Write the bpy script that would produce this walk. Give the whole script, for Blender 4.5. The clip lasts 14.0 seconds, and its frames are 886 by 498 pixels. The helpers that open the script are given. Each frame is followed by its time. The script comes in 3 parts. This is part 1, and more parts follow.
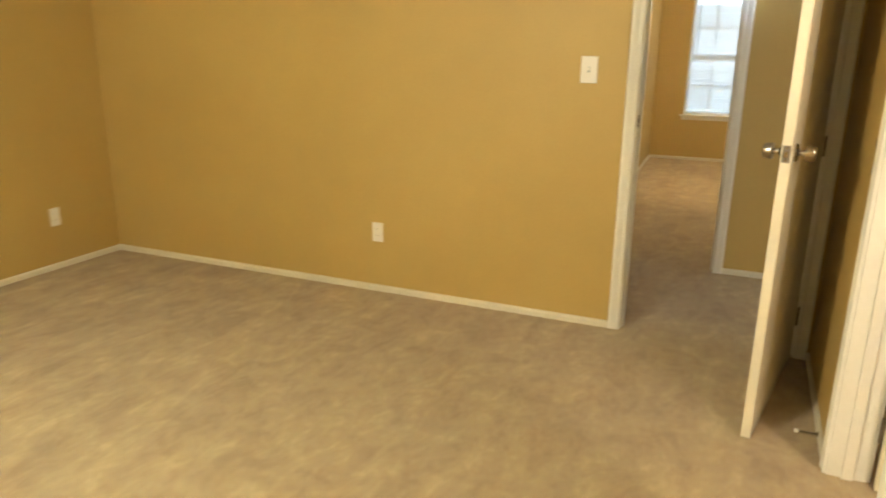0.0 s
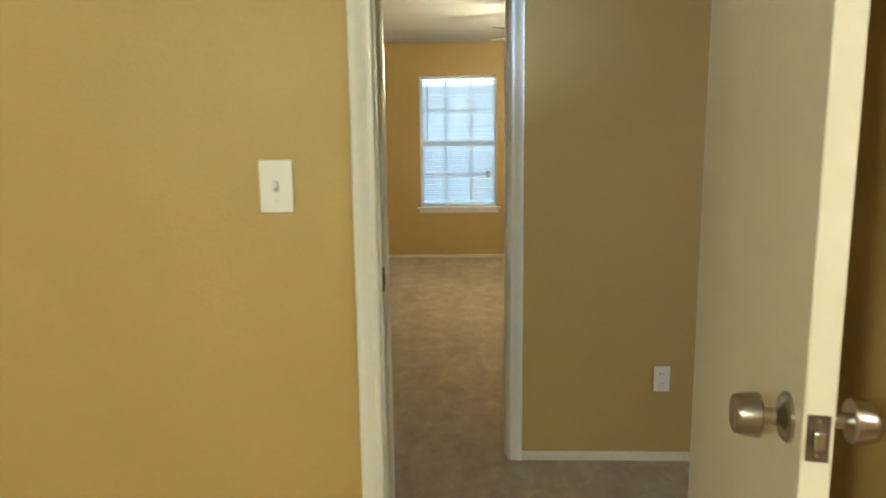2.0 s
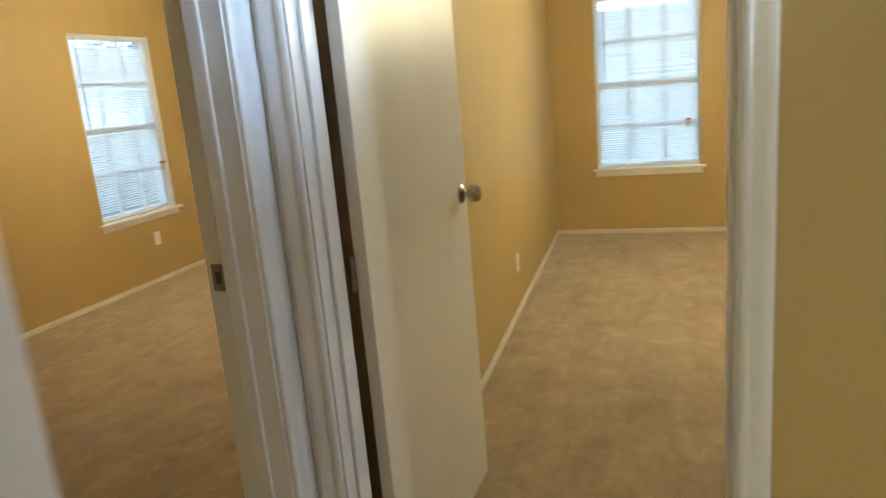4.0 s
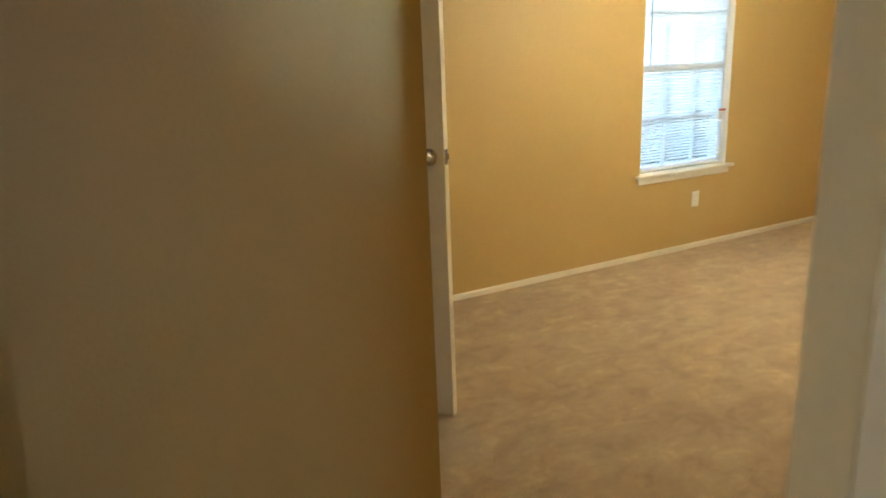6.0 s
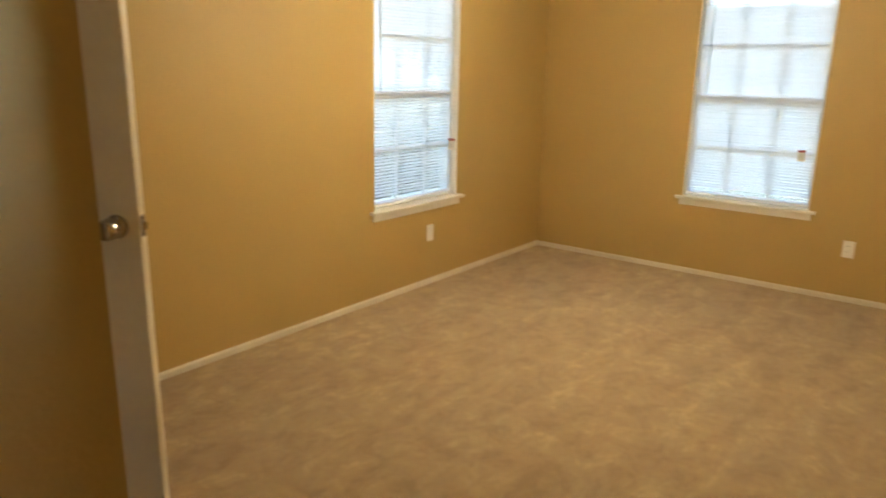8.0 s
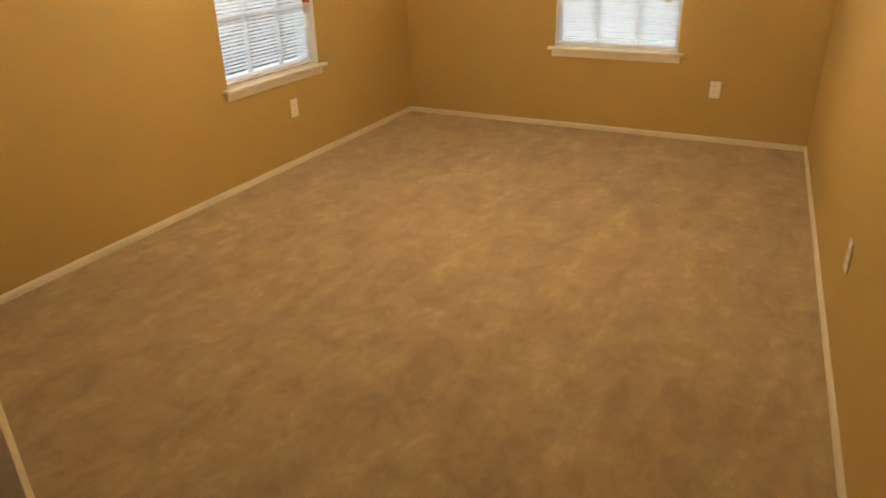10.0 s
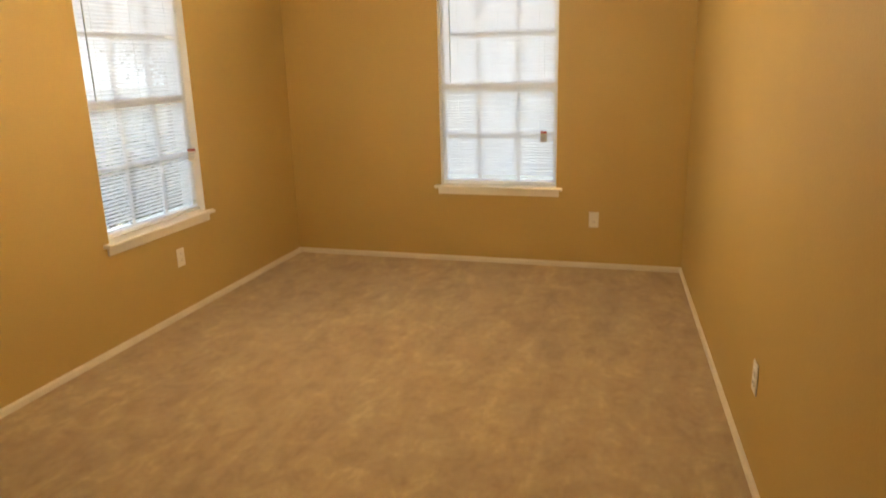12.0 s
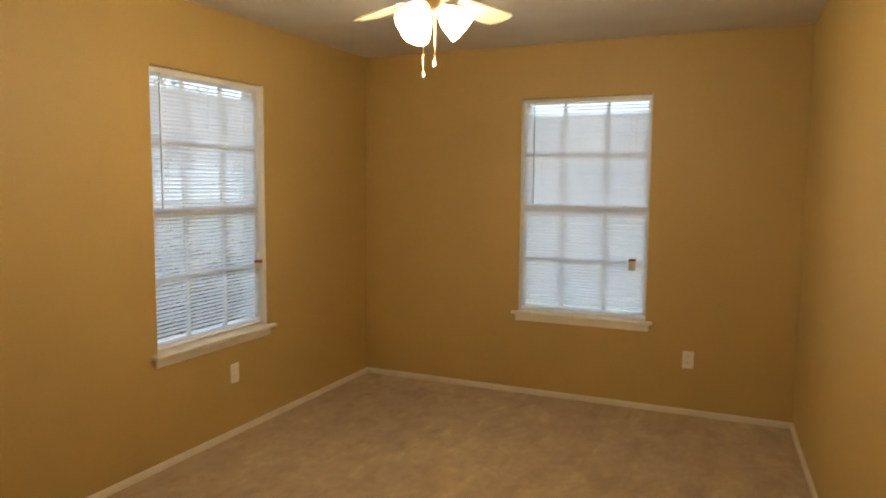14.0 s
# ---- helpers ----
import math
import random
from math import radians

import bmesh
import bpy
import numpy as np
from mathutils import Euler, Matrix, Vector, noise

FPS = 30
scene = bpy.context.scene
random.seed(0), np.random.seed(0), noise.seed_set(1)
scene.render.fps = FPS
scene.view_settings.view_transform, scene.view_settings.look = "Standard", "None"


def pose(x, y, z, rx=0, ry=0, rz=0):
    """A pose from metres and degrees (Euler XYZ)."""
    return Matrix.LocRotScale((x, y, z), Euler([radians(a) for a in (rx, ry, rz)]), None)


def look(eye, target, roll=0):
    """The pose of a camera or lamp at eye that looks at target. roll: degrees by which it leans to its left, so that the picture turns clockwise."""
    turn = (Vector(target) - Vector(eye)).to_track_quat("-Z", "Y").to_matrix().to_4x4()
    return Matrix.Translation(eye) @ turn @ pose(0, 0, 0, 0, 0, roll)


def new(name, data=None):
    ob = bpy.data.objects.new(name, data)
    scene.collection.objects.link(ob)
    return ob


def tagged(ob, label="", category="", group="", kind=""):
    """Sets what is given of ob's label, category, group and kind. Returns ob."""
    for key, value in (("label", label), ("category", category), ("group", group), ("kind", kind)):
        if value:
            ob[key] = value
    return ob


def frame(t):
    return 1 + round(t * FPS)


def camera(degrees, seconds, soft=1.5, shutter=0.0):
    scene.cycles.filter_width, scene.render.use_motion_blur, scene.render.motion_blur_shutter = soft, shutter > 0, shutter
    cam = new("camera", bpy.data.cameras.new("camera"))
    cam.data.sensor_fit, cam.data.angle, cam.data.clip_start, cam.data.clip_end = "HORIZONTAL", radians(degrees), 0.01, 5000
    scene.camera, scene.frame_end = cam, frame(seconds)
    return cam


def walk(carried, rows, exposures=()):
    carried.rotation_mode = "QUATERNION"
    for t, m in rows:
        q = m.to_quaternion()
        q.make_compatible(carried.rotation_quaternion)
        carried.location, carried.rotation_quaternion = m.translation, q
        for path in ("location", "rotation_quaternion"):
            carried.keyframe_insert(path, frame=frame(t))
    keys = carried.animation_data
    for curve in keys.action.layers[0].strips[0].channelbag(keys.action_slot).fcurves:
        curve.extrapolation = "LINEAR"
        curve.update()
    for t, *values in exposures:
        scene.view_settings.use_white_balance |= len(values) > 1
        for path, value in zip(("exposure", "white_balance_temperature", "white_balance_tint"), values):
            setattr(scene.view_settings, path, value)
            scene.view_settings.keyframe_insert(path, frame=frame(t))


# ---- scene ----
cam = camera(64.6, 14.0, soft=1.7, shutter=0.35)
PATH = [
    (0, (0.255, -3.864, 1.421), (-0.507, -2.100, 0.868), 0.6),
    (0.5, (0.167, -3.443, 1.427), (-0.322, -1.575, 0.907), 0.9),
    (1, (0.096, -2.955, 1.419), (-0.221, -1.033, 0.968), 0.3),
    (1.5, (0.053, -2.481, 1.462), (-0.226, -0.538, 1.078), -0.4),
    (2, (-0.031, -2.044, 1.447), (-0.104, -0.073, 1.120), -0.7),
    (2.2, (-0.031, -1.889, 1.434), (-0.074, 0.080, 1.089), -1.0),
    (4.3, (0.020, -0.247, 1.443), (-0.798, 1.516, 0.972), -4.1),
    (4.5, (-0.035, -0.131, 1.426), (-1.006, 1.550, 0.946), -2.9),
    (5, (-0.185, 0.089, 1.431), (-1.483, 1.507, 0.879), -2.6),
    (5.3, (-0.317, 0.236, 1.438), (-1.814, 1.436, 0.873), -2.0),
    (5.5, (-0.405, 0.289, 1.438), (-2.025, 1.336, 0.912), -1.5),
    (5.8, (-0.552, 0.344, 1.420), (-2.270, 1.228, 0.901), -2.4),
    (6, (-0.659, 0.360, 1.434), (-2.349, 1.297, 0.917), -2.2),
    (6.5, (-0.857, 0.369, 1.457), (-2.488, 1.443, 1.026), -1.3),
    (7, (-1.042, 0.465, 1.446), (-2.605, 1.648, 1.048), -1.4),
    (7.5, (-1.129, 0.571, 1.469), (-2.609, 1.859, 1.079), -0.9),
    (8, (-1.214, 0.695, 1.508), (-2.385, 2.238, 1.008), 1.1),
    (8.5, (-1.338, 0.742, 1.480), (-2.295, 2.399, 0.899), 1.2),
    (9, (-1.360, 0.850, 1.467), (-2.278, 2.480, 0.760), -0.0),
    (9.2, (-1.273, 0.904, 1.467), (-2.202, 2.505, 0.710), -1.0),
    (11.3, (-1.403, 0.892, 1.455), (-1.985, 2.584, 0.562), -1.4),
    (11.5, (-1.431, 0.908, 1.483), (-1.998, 2.669, 0.723), -1.0),
    (12, (-1.443, 0.924, 1.516), (-1.996, 2.775, 0.998), -1.5),
    (12.5, (-1.466, 0.923, 1.531), (-2.087, 2.804, 1.254), -1.5),
    (13, (-1.518, 0.974, 1.544), (-2.140, 2.863, 1.329), -0.9),
    (13.5, (-1.503, 1.109, 1.538), (-2.147, 3.000, 1.463), -0.0),
    (14, (-1.438, 1.300, 1.504), (-2.254, 3.116, 1.315), 0.4),
]
# the clip's camera drifts in brightness and white balance
EXPOSURES = [
    (0.0, 1.94, 6500, 10), (1.0, 1.9, 6100, 6), (2.0, 1.68, 5400, 2), (4.3, 1.95, 5750, 5), (5.0, 2.1, 5400, 1), (5.5, 2.35, 4950, -8), (6.0, 2.4, 5500, 3), (6.5, 2.35, 5800, 6), (7.5, 2.2, 5900, 6),
    (9.0, 1.85, 7150, 18), (11.5, 1.97, 7550, 19), (12.5, 1.68, 6850, 15), (13.2, 1.5, 6950, 16), (14.0, 1.3, 6700, 15),
]
walk(cam, [(t, look(eye, target, roll)) for t, eye, target, roll in PATH], EXPOSURES)

# ---- light ----
world = bpy.data.worlds.new("sky")
scene.world = world
world.use_nodes = True
wn, wl = world.node_tree.nodes, world.node_tree.links
sky = wn.new("ShaderNodeTexSky")
sky.sky_type, sky.sun_disc = "NISHITA", False
sky.sun_elevation, sky.sun_rotation = radians(38), radians(150)
wl.new(sky.outputs[0], wn["Background"].inputs[0])
wn["Background"].inputs[1].default_value = 0.10
sun = new("sun", bpy.data.lights.new("sun", "SUN"))
sun.data.energy, sun.data.angle, sun.data.color = 0.9, radians(12), (1, 0.96, 0.9)
sun.matrix_world = look((0, 0, 20), (-3, 5.5, 0))

WARM = (1.0, 0.80, 0.49)


def lamp(name, x, y, z, watts, radius, color=WARM):
    ob = new(name, bpy.data.lights.new(name, "POINT"))
    ob.data.energy, ob.data.shadow_soft_size, ob.data.color = watts, radius, color
    ob.location = (x, y, z)
    return ob


lamp("bedroom_fan_light", -2.655, 3.86, 1.985, 15, 0.07)
lamp("far_bedroom_fan_light", 0.62, 3.90, 1.985, 20, 0.07, (0.96, 0.82, 0.50))
lamp("first_room_ceiling_light", -1.35, -3.89, 2.2, 58, 0.14, (0.95, 0.93, 0.70))
lamp("bathroom_light", 1.42, -2.65, 2.1, 17, 0.05, (1.0, 0.86, 0.72))
# cool fill lamp added in the far bedroom's unseen, supposed side window
side_fill = new("side_fill_light", bpy.data.lights.new("side_fill_light", "AREA"))
side_fill.data.shape, side_fill.data.size, side_fill.data.size_y = "RECTANGLE", 0.85, 1.4
side_fill.data.energy, side_fill.data.color = 1.7, (0.45, 0.72, 1.0)
side_fill.matrix_world = look((2.695, 2.34, 1.40), (-0.8, 0.95, 1.35))
# broad fill lamp added in an opening at the hall's unseen end
hall_fill = new("hall_fill_light", bpy.data.lights.new("hall_fill_light", "AREA"))
hall_fill.data.shape, hall_fill.data.size, hall_fill.data.size_y = "RECTANGLE", 0.20, 1.0
hall_fill.data.energy, hall_fill.data.color = 2.1, (0.95, 0.80, 1.0)
hall_fill.matrix_world = look((2.715, -0.08, 1.65), (-0.9, 0.45, 1.8))
# narrow blue beam, added to brighten the upper casings at the hall corner
hall_beam = new("hall_beam_light", bpy.data.lights.new("hall_beam_light", "AREA"))
hall_beam.data.shape, hall_beam.data.size, hall_beam.data.size_y = "RECTANGLE", 0.16, 0.3
hall_beam.data.energy, hall_beam.data.color, hall_beam.data.spread = 0.50, (0.52, 0.70, 1.0), radians(18)
hall_beam.matrix_world = look((2.715, -0.12, 1.80), (-0.8, 0.94, 1.86))


# ---- materials ----
def material(name, color, rough=0.6, metal=0.0):
    m = bpy.data.materials.new(name)
    m.use_nodes = True
    b = m.node_tree.nodes["Principled BSDF"]
    b.inputs["Base Color"].default_value = (*color, 1)
    b.inputs["Roughness"].default_value = rough
    b.inputs["Metallic"].default_value = metal
    return m


def textured(name, color, other, rough, scales, bump, metal=0.0, detail=6.0, spread=(0.35, 0.65), dist=0.02):
    """Two scales of colour variation and a fine relief, at real size."""
    m = material(name, color, rough, metal)
    n, l = m.node_tree.nodes, m.node_tree.links
    b = n["Principled BSDF"]
    co = n.new("ShaderNodeTexCoord")
    big, fine = n.new("ShaderNodeTexNoise"), n.new("ShaderNodeTexNoise")
    big.inputs["Scale"].default_value, fine.inputs["Scale"].default_value = scales
    big.inputs["Detail"].default_value, fine.inputs["Detail"].default_value = 3, detail
    for t in (big, fine):
        l.new(co.outputs["Object"], t.inputs["Vector"])
    ramp = n.new("ShaderNodeValToRGB")
    ramp.color_ramp.elements[0].position, ramp.color_ramp.elements[1].position = spread
    ramp.color_ramp.elements[0].color, ramp.color_ramp.elements[1].color = (*color, 1), (*other, 1)
    mixf = n.new("ShaderNodeMath")
    mixf.operation = "MULTIPLY_ADD"
    mixf.inputs[1].default_value = 0.35
    l.new(fine.outputs["Fac"], mixf.inputs[0])
    half = n.new("ShaderNodeMath")
    half.operation = "MULTIPLY"
    half.inputs[1].default_value = 0.65
    l.new(big.outputs["Fac"], half.inputs[0])
    l.new(half.outputs[0], mixf.inputs[2])
    l.new(mixf.outputs[0], ramp.inputs["Fac"])
    l.new(ramp.outputs["Color"], b.inputs["Base Color"])
    if bump:
        bp = n.new("ShaderNodeBump")
        bp.inputs["Strength"].default_value, bp.inputs["Distance"].default_value = bump, dist
        l.new(fine.outputs["Fac"], bp.inputs["Height"])
        l.new(bp.outputs["Normal"], b.inputs["Normal"])
    return m


def leaf_material():
    """Leaves that differ from one to the next, dark to pale; the pale ones paint in sunlight."""
    m = material("shrub_leaf", (0.06, 0.09, 0.05), 0.35)
    n, l = m.node_tree.nodes, m.node_tree.links
    geo, ramp = n.new("ShaderNodeNewGeometry"), n.new("ShaderNodeValToRGB")
    e = ramp.color_ramp.elements
    e[0].position, e[0].color = 0.25, (0.030, 0.048, 0.028, 1)
    e[1].position, e[1].color = 1.0, (0.155, 0.185, 0.110, 1)
    l.new(geo.outputs["Random Per Island"], ramp.inputs["Fac"])
    l.new(ramp.outputs["Color"], n["Principled BSDF"].inputs["Base Color"])
    return m


PAINT = textured("tan_wall_paint", (0.455, 0.315, 0.100), (0.49, 0.344, 0.114), 0.55, (1.3, 95), 0.22, dist=0.004)
CEILING = textured("ceiling_texture", (0.58, 0.56, 0.51), (0.65, 0.63, 0.58), 0.9, (3, 70), 0.5, dist=0.009)
TRIM = textured("white_trim_paint", (0.77, 0.745, 0.67), (0.83, 0.80, 0.73), 0.32, (4, 60), 0.08, dist=0.002)
DOOR = textured("white_door_paint", (0.75, 0.68, 0.52), (0.80, 0.74, 0.58), 0.38, (3, 45), 0.07, dist=0.002)
DULLPLATE = material("paint_dulled_plate", (0.50, 0.42, 0.28), 0.45)
PLATE = material("ivory_plastic", (0.82, 0.79, 0.72), 0.35)
SLOT = material("dark_slot", (0.04, 0.035, 0.03), 0.6)
NICKEL = textured("satin_nickel", (0.40, 0.36, 0.31), (0.50, 0.46, 0.40), 0.24, (30, 300), 0.03, metal=1.0)
OLDMETAL = textured("tarnished_plate", (0.20, 0.17, 0.14), (0.30, 0.26, 0.22), 0.4, (40, 300), 0.05, metal=1.0)
VINYL = material("white_vinyl", (0.80, 0.80, 0.78), 0.4)
GREENERY = leaf_material()
BARK = textured("shrub_bark", (0.10, 0.07, 0.05), (0.16, 0.12, 0.09), 0.9, (8, 60), 0.4)
LAWN = textured("winter_lawn", (0.24, 0.26, 0.20), (0.36, 0.37, 0.31), 0.95, (0.6, 14), 0.5)
FANWHITE = material("white_fan_enamel", (0.78, 0.76, 0.70), 0.35)
BLADE = textured("cream_fan_blade", (0.78, 0.71, 0.50), (0.83, 0.77, 0.58), 0.4, (4, 50), 0.05, dist=0.002)
BRASS = material("brass_fitting", (0.55, 0.42, 0.22), 0.3, 1.0)
TAG = material("paper_tag", (0.75, 0.70, 0.62), 0.8)
TAGRED = material("red_print", (0.35, 0.05, 0.03), 0.7)
BASE = textured("yellowed_baseboard_paint", (0.64, 0.585, 0.45), (0.71, 0.66, 0.53), 0.4, (5, 60), 0.08, dist=0.002)
CORD = material("grey_wand_plastic", (0.42, 0.45, 0.44), 0.35)


def carpet_material():
    """Cut-pile carpet: patches where the pile lies over, brushed streaks, tufts, and a fine fibre relief."""
    m = material("beige_carpet", (0.45, 0.33, 0.2), 0.95)
    n, l = m.node_tree.nodes, m.node_tree.links
    b = n["Principled BSDF"]
    b.inputs["Sheen Weight"].default_value, b.inputs["Sheen Roughness"].default_value = 0.2, 0.6
    b.inputs["Specular IOR Level"].default_value = 0.1
    co = n.new("ShaderNodeTexCoord")

    def noise_at(scale, detail, rough, stretch=None, distort=0.0, turn=16):
        t = n.new("ShaderNodeTexNoise")
        t.inputs["Scale"].default_value, t.inputs["Detail"].default_value = scale, detail
        t.inputs["Roughness"].default_value, t.inputs["Distortion"].default_value = rough, distort
        if stretch:
            mp = n.new("ShaderNodeMapping")
            mp.inputs["Scale"].default_value, mp.inputs["Rotation"].default_value = stretch, (0, 0, radians(turn))
            l.new(co.outputs["Object"], mp.inputs["Vector"])
            l.new(mp.outputs["Vector"], t.inputs["Vector"])
        else:
            l.new(co.outputs["Object"], t.inputs["Vector"])
        return t

    def blend(a, c, k):
        x = n.new("ShaderNodeMath")
        x.operation = "MULTIPLY_ADD"
        x.inputs[1].default_value = k
        l.new(a, x.inputs[0])
        l.new(c, x.inputs[2])
        return x.outputs[0]

    patch, streak = noise_at(6.5, 9, 0.68, (1.0, 0.85, 1.0), 0.7), noise_at(1.9, 5, 0.62, (3.2, 0.9, 1.0), 0.9, -38)
    tuft, fibre = noise_at(24, 7, 0.74, (1.2, 0.8, 1.0)), noise_at(260, 3, 0.6)
    drift = noise_at(1.1, 3, 0.5)
    flat = n.new("ShaderNodeValue")
    flat.outputs[0].default_value = 0.0
    mixed = blend(patch.outputs["Fac"], flat.outputs[0], 0.38)
    mixed = blend(streak.outputs["Fac"], mixed, 0.26)
    mixed = blend(tuft.outputs["Fac"], mixed, 0.22)
    mixed = blend(drift.outputs["Fac"], mixed, 0.08)
    mixed = blend(fibre.outputs["Fac"], mixed, 0.06)
    ramp = n.new("ShaderNodeValToRGB")
    e = ramp.color_ramp.elements
    e[0].position, e[0].color = 0.43, (0.368, 0.262, 0.142, 1)
    e[1].position, e[1].color = 0.583, (0.562, 0.428, 0.225, 1)
    mid = ramp.color_ramp.elements.new(0.485)
    mid.color = (0.432, 0.312, 0.170, 1)
    mid = ramp.color_ramp.elements.new(0.528)
    mid.color = (0.462, 0.345, 0.182, 1)
    l.new(mixed, ramp.inputs["Fac"])
    l.new(ramp.outputs["Color"], b.inputs["Base Color"])
    h = blend(fibre.outputs["Fac"], tuft.outputs["Fac"], 0.6)
    bp = n.new("ShaderNodeBump")
    bp.inputs["Strength"].default_value, bp.inputs["Distance"].default_value = 0.8, 0.012
    l.new(h, bp.inputs["Height"])
    l.new(bp.outputs["Normal"], b.inputs["Normal"])
    return m


def slat_material():
    m = material("blind_slat_vinyl", (0.78, 0.78, 0.76), 0.45)
    n, l = m.node_tree.nodes, m.node_tree.links
    tr, mix = n.new("ShaderNodeBsdfTranslucent"), n.new("ShaderNodeMixShader")
    tr.inputs[0].default_value = (0.84, 0.85, 0.90, 1)
    mix.inputs[0].default_value = 0.46
    l.new(n["Principled BSDF"].outputs[0], mix.inputs[1])
    l.new(tr.outputs[0], mix.inputs[2])
    l.new(mix.outputs[0], n["Material Output"].inputs[0])
    return m


def glass_material():
    m = bpy.data.materials.new("window_glass")
    m.use_nodes = True
    n, l = m.node_tree.nodes, m.node_tree.links
    n.remove(n["Principled BSDF"])
    tr, gl = n.new("ShaderNodeBsdfTransparent"), n.new("ShaderNodeBsdfGlossy")
    mix, fr = n.new("ShaderNodeMixShader"), n.new("ShaderNodeLayerWeight")
    gl.inputs["Roughness"].default_value = 0.02
    tr.inputs[0].default_value = (0.93, 0.96, 0.96, 1)
    fr.inputs["Blend"].default_value = 0.2
    weak = n.new("ShaderNodeMath")
    weak.operation, weak.inputs[1].default_value = "MULTIPLY", 0.5
    l.new(fr.outputs["Facing"], weak.inputs[0])
    l.new(weak.outputs[0], mix.inputs[0])
    l.new(tr.outputs[0], mix.inputs[1])
    l.new(gl.outputs[0], mix.inputs[2])
    l.new(mix.outputs[0], n["Material Output"].inputs[0])
    return m


def glow_material(name, color, strength):
    m = material(name, (0.85, 0.82, 0.75), 0.3)
    b = m.node_tree.nodes["Principled BSDF"]
    b.inputs["Emission Color"].default_value = (*color, 1)
    b.inputs["Emission Strength"].default_value = strength
    return m


CARPET, SLAT, GLASS = carpet_material(), slat_material(), glass_material()
FROST = glow_material("lit_frosted_glass", (1.0, 0.82, 0.55), 16.0)


# ---- mesh helpers ----
def box(bm, x0, y0, z0, x1, y1, z1, m=None):
    vs = [bm.verts.new((x, y, z)) for x in (x0, x1) for y in (y0, y1) for z in (z0, z1)]
    fs = [bm.faces.new([vs[i] for i in f]) for f in ((0, 1, 3, 2), (4, 6, 7, 5), (0, 4, 5, 1), (2, 3, 7, 6), (0, 2, 6, 4), (1, 5, 7, 3))]
    if m is not None:
        bmesh.ops.transform(bm, matrix=m, verts=vs)
    return vs


def bevelled(bm, width, segments=2):
    bmesh.ops.recalc_face_normals(bm, faces=bm.faces)
    es = [e for e in bm.edges if e.is_manifold and e.calc_face_angle(0) > 0.6]
    bmesh.ops.bevel(bm, geom=es, offset=width, segments=segments, affect="EDGES", profile=0.5, clamp_overlap=True)
    return bm


def lathe(bm, rings, sides=24, m=None):
    """A turned solid round z from (radius, z) rings, closed at both ends."""
    loops = [[bm.verts.new((r * math.cos(2 * math.pi * i / sides), r * math.sin(2 * math.pi * i / sides), z)) for i in range(sides)] for r, z in rings]
    for a, b in zip(loops, loops[1:]):
        for i in range(sides):
            bm.faces.new((a[i], a[(i + 1) % sides], b[(i + 1) % sides], b[i]))
    bm.faces.new(loops[0][::-1]), bm.faces.new(loops[-1])
    vs = [v for l in loops for v in l]
    if m is not None:
        bmesh.ops.transform(bm, matrix=m, verts=vs)
    return vs


def tube(bm, a, b, r, sides=8):
    a, b = Vector(a), Vector(b)
    q = (b - a).to_track_quat("Z", "Y").to_matrix().to_4x4()
    return lathe(bm, [(r, 0), (r, (b - a).length)], sides, Matrix.Translation(a) @ q)


def extrude_profile(bm, profile, m, length):
    """A closed outline in x and y, drawn out along z, then placed by m."""
    lo = [bm.verts.new(m @ Vector((x, y, 0))) for x, y in profile]
    hi = [bm.verts.new(m @ Vector((x, y, length))) for x, y in profile]
    k = len(profile)
    for i in range(k):
        bm.faces.new((lo[i], lo[(i + 1) % k], hi[(i + 1) % k], hi[i]))
    bm.faces.new(lo[::-1]), bm.faces.new(hi)


def mesh_of(name, bm, mat, smooth=False):
    bmesh.ops.recalc_face_normals(bm, faces=bm.faces)
    me = bpy.data.meshes.new(name)
    bm.to_mesh(me)
    bm.free()
    me.materials.append(mat)
    if smooth:
        for p in me.polygons:
            p.use_smooth = True
        me.set_sharp_from_angle(angle=radians(40))
    return me


def part(name, bm, mat, parent=None, label="", smooth=False):
    ob = new(name, mesh_of(name, bm, mat, smooth))
    if parent is not None:
        ob.parent = parent
    if label:
        ob["label"] = label
    return ob


def thing(name, label, category, m=None, group="", kind=""):
    ob = new(name)
    ob.empty_display_size = 0.1
    if m is not None:
        ob.matrix_world = m
    return tagged(ob, label, category, group, kind)


def structure(name, bm, mat, label, category):
    return tagged(part(name, bm, mat), label, category, kind="structure")


# ---- the large structure ----
CEIL = 2.44
HEAD = 2.06
T = 0.12
AX0, AX1, AY0, AY1 = -3.77, 0.64, -5.6, -0.360
HALL_X0, HALL_Y1 = -0.80, 0.89
BX0, BX1, FARY = -0.985, 2.7, 6.0
CX0, CX1 = -4.2, -1.188
CN = -0.892  # the near end of the wall between the bedrooms
DX, DY = -2.184, 1.170
WIN_Z0, WIN_Z1 = 0.605, 2.08
EXT = 0.16


def wall_x(name, x0, x1, y0, y1, openings, label, z1=CEIL):
    """A wall that runs along x, with openings (from x, to x, bottom, top)."""
    bm = bmesh.new()
    at = x0
    for a, b, lo, hi in sorted(openings):
        box(bm, at, y0, 0, a, y1, z1)
        if lo > 0:
            box(bm, a, y0, 0, b, y1, lo)
        box(bm, a, y0, hi, b, y1, z1)
        at = b
    box(bm, at, y0, 0, x1, y1, z1)
    return structure(name, bm, PAINT, label, "wall")


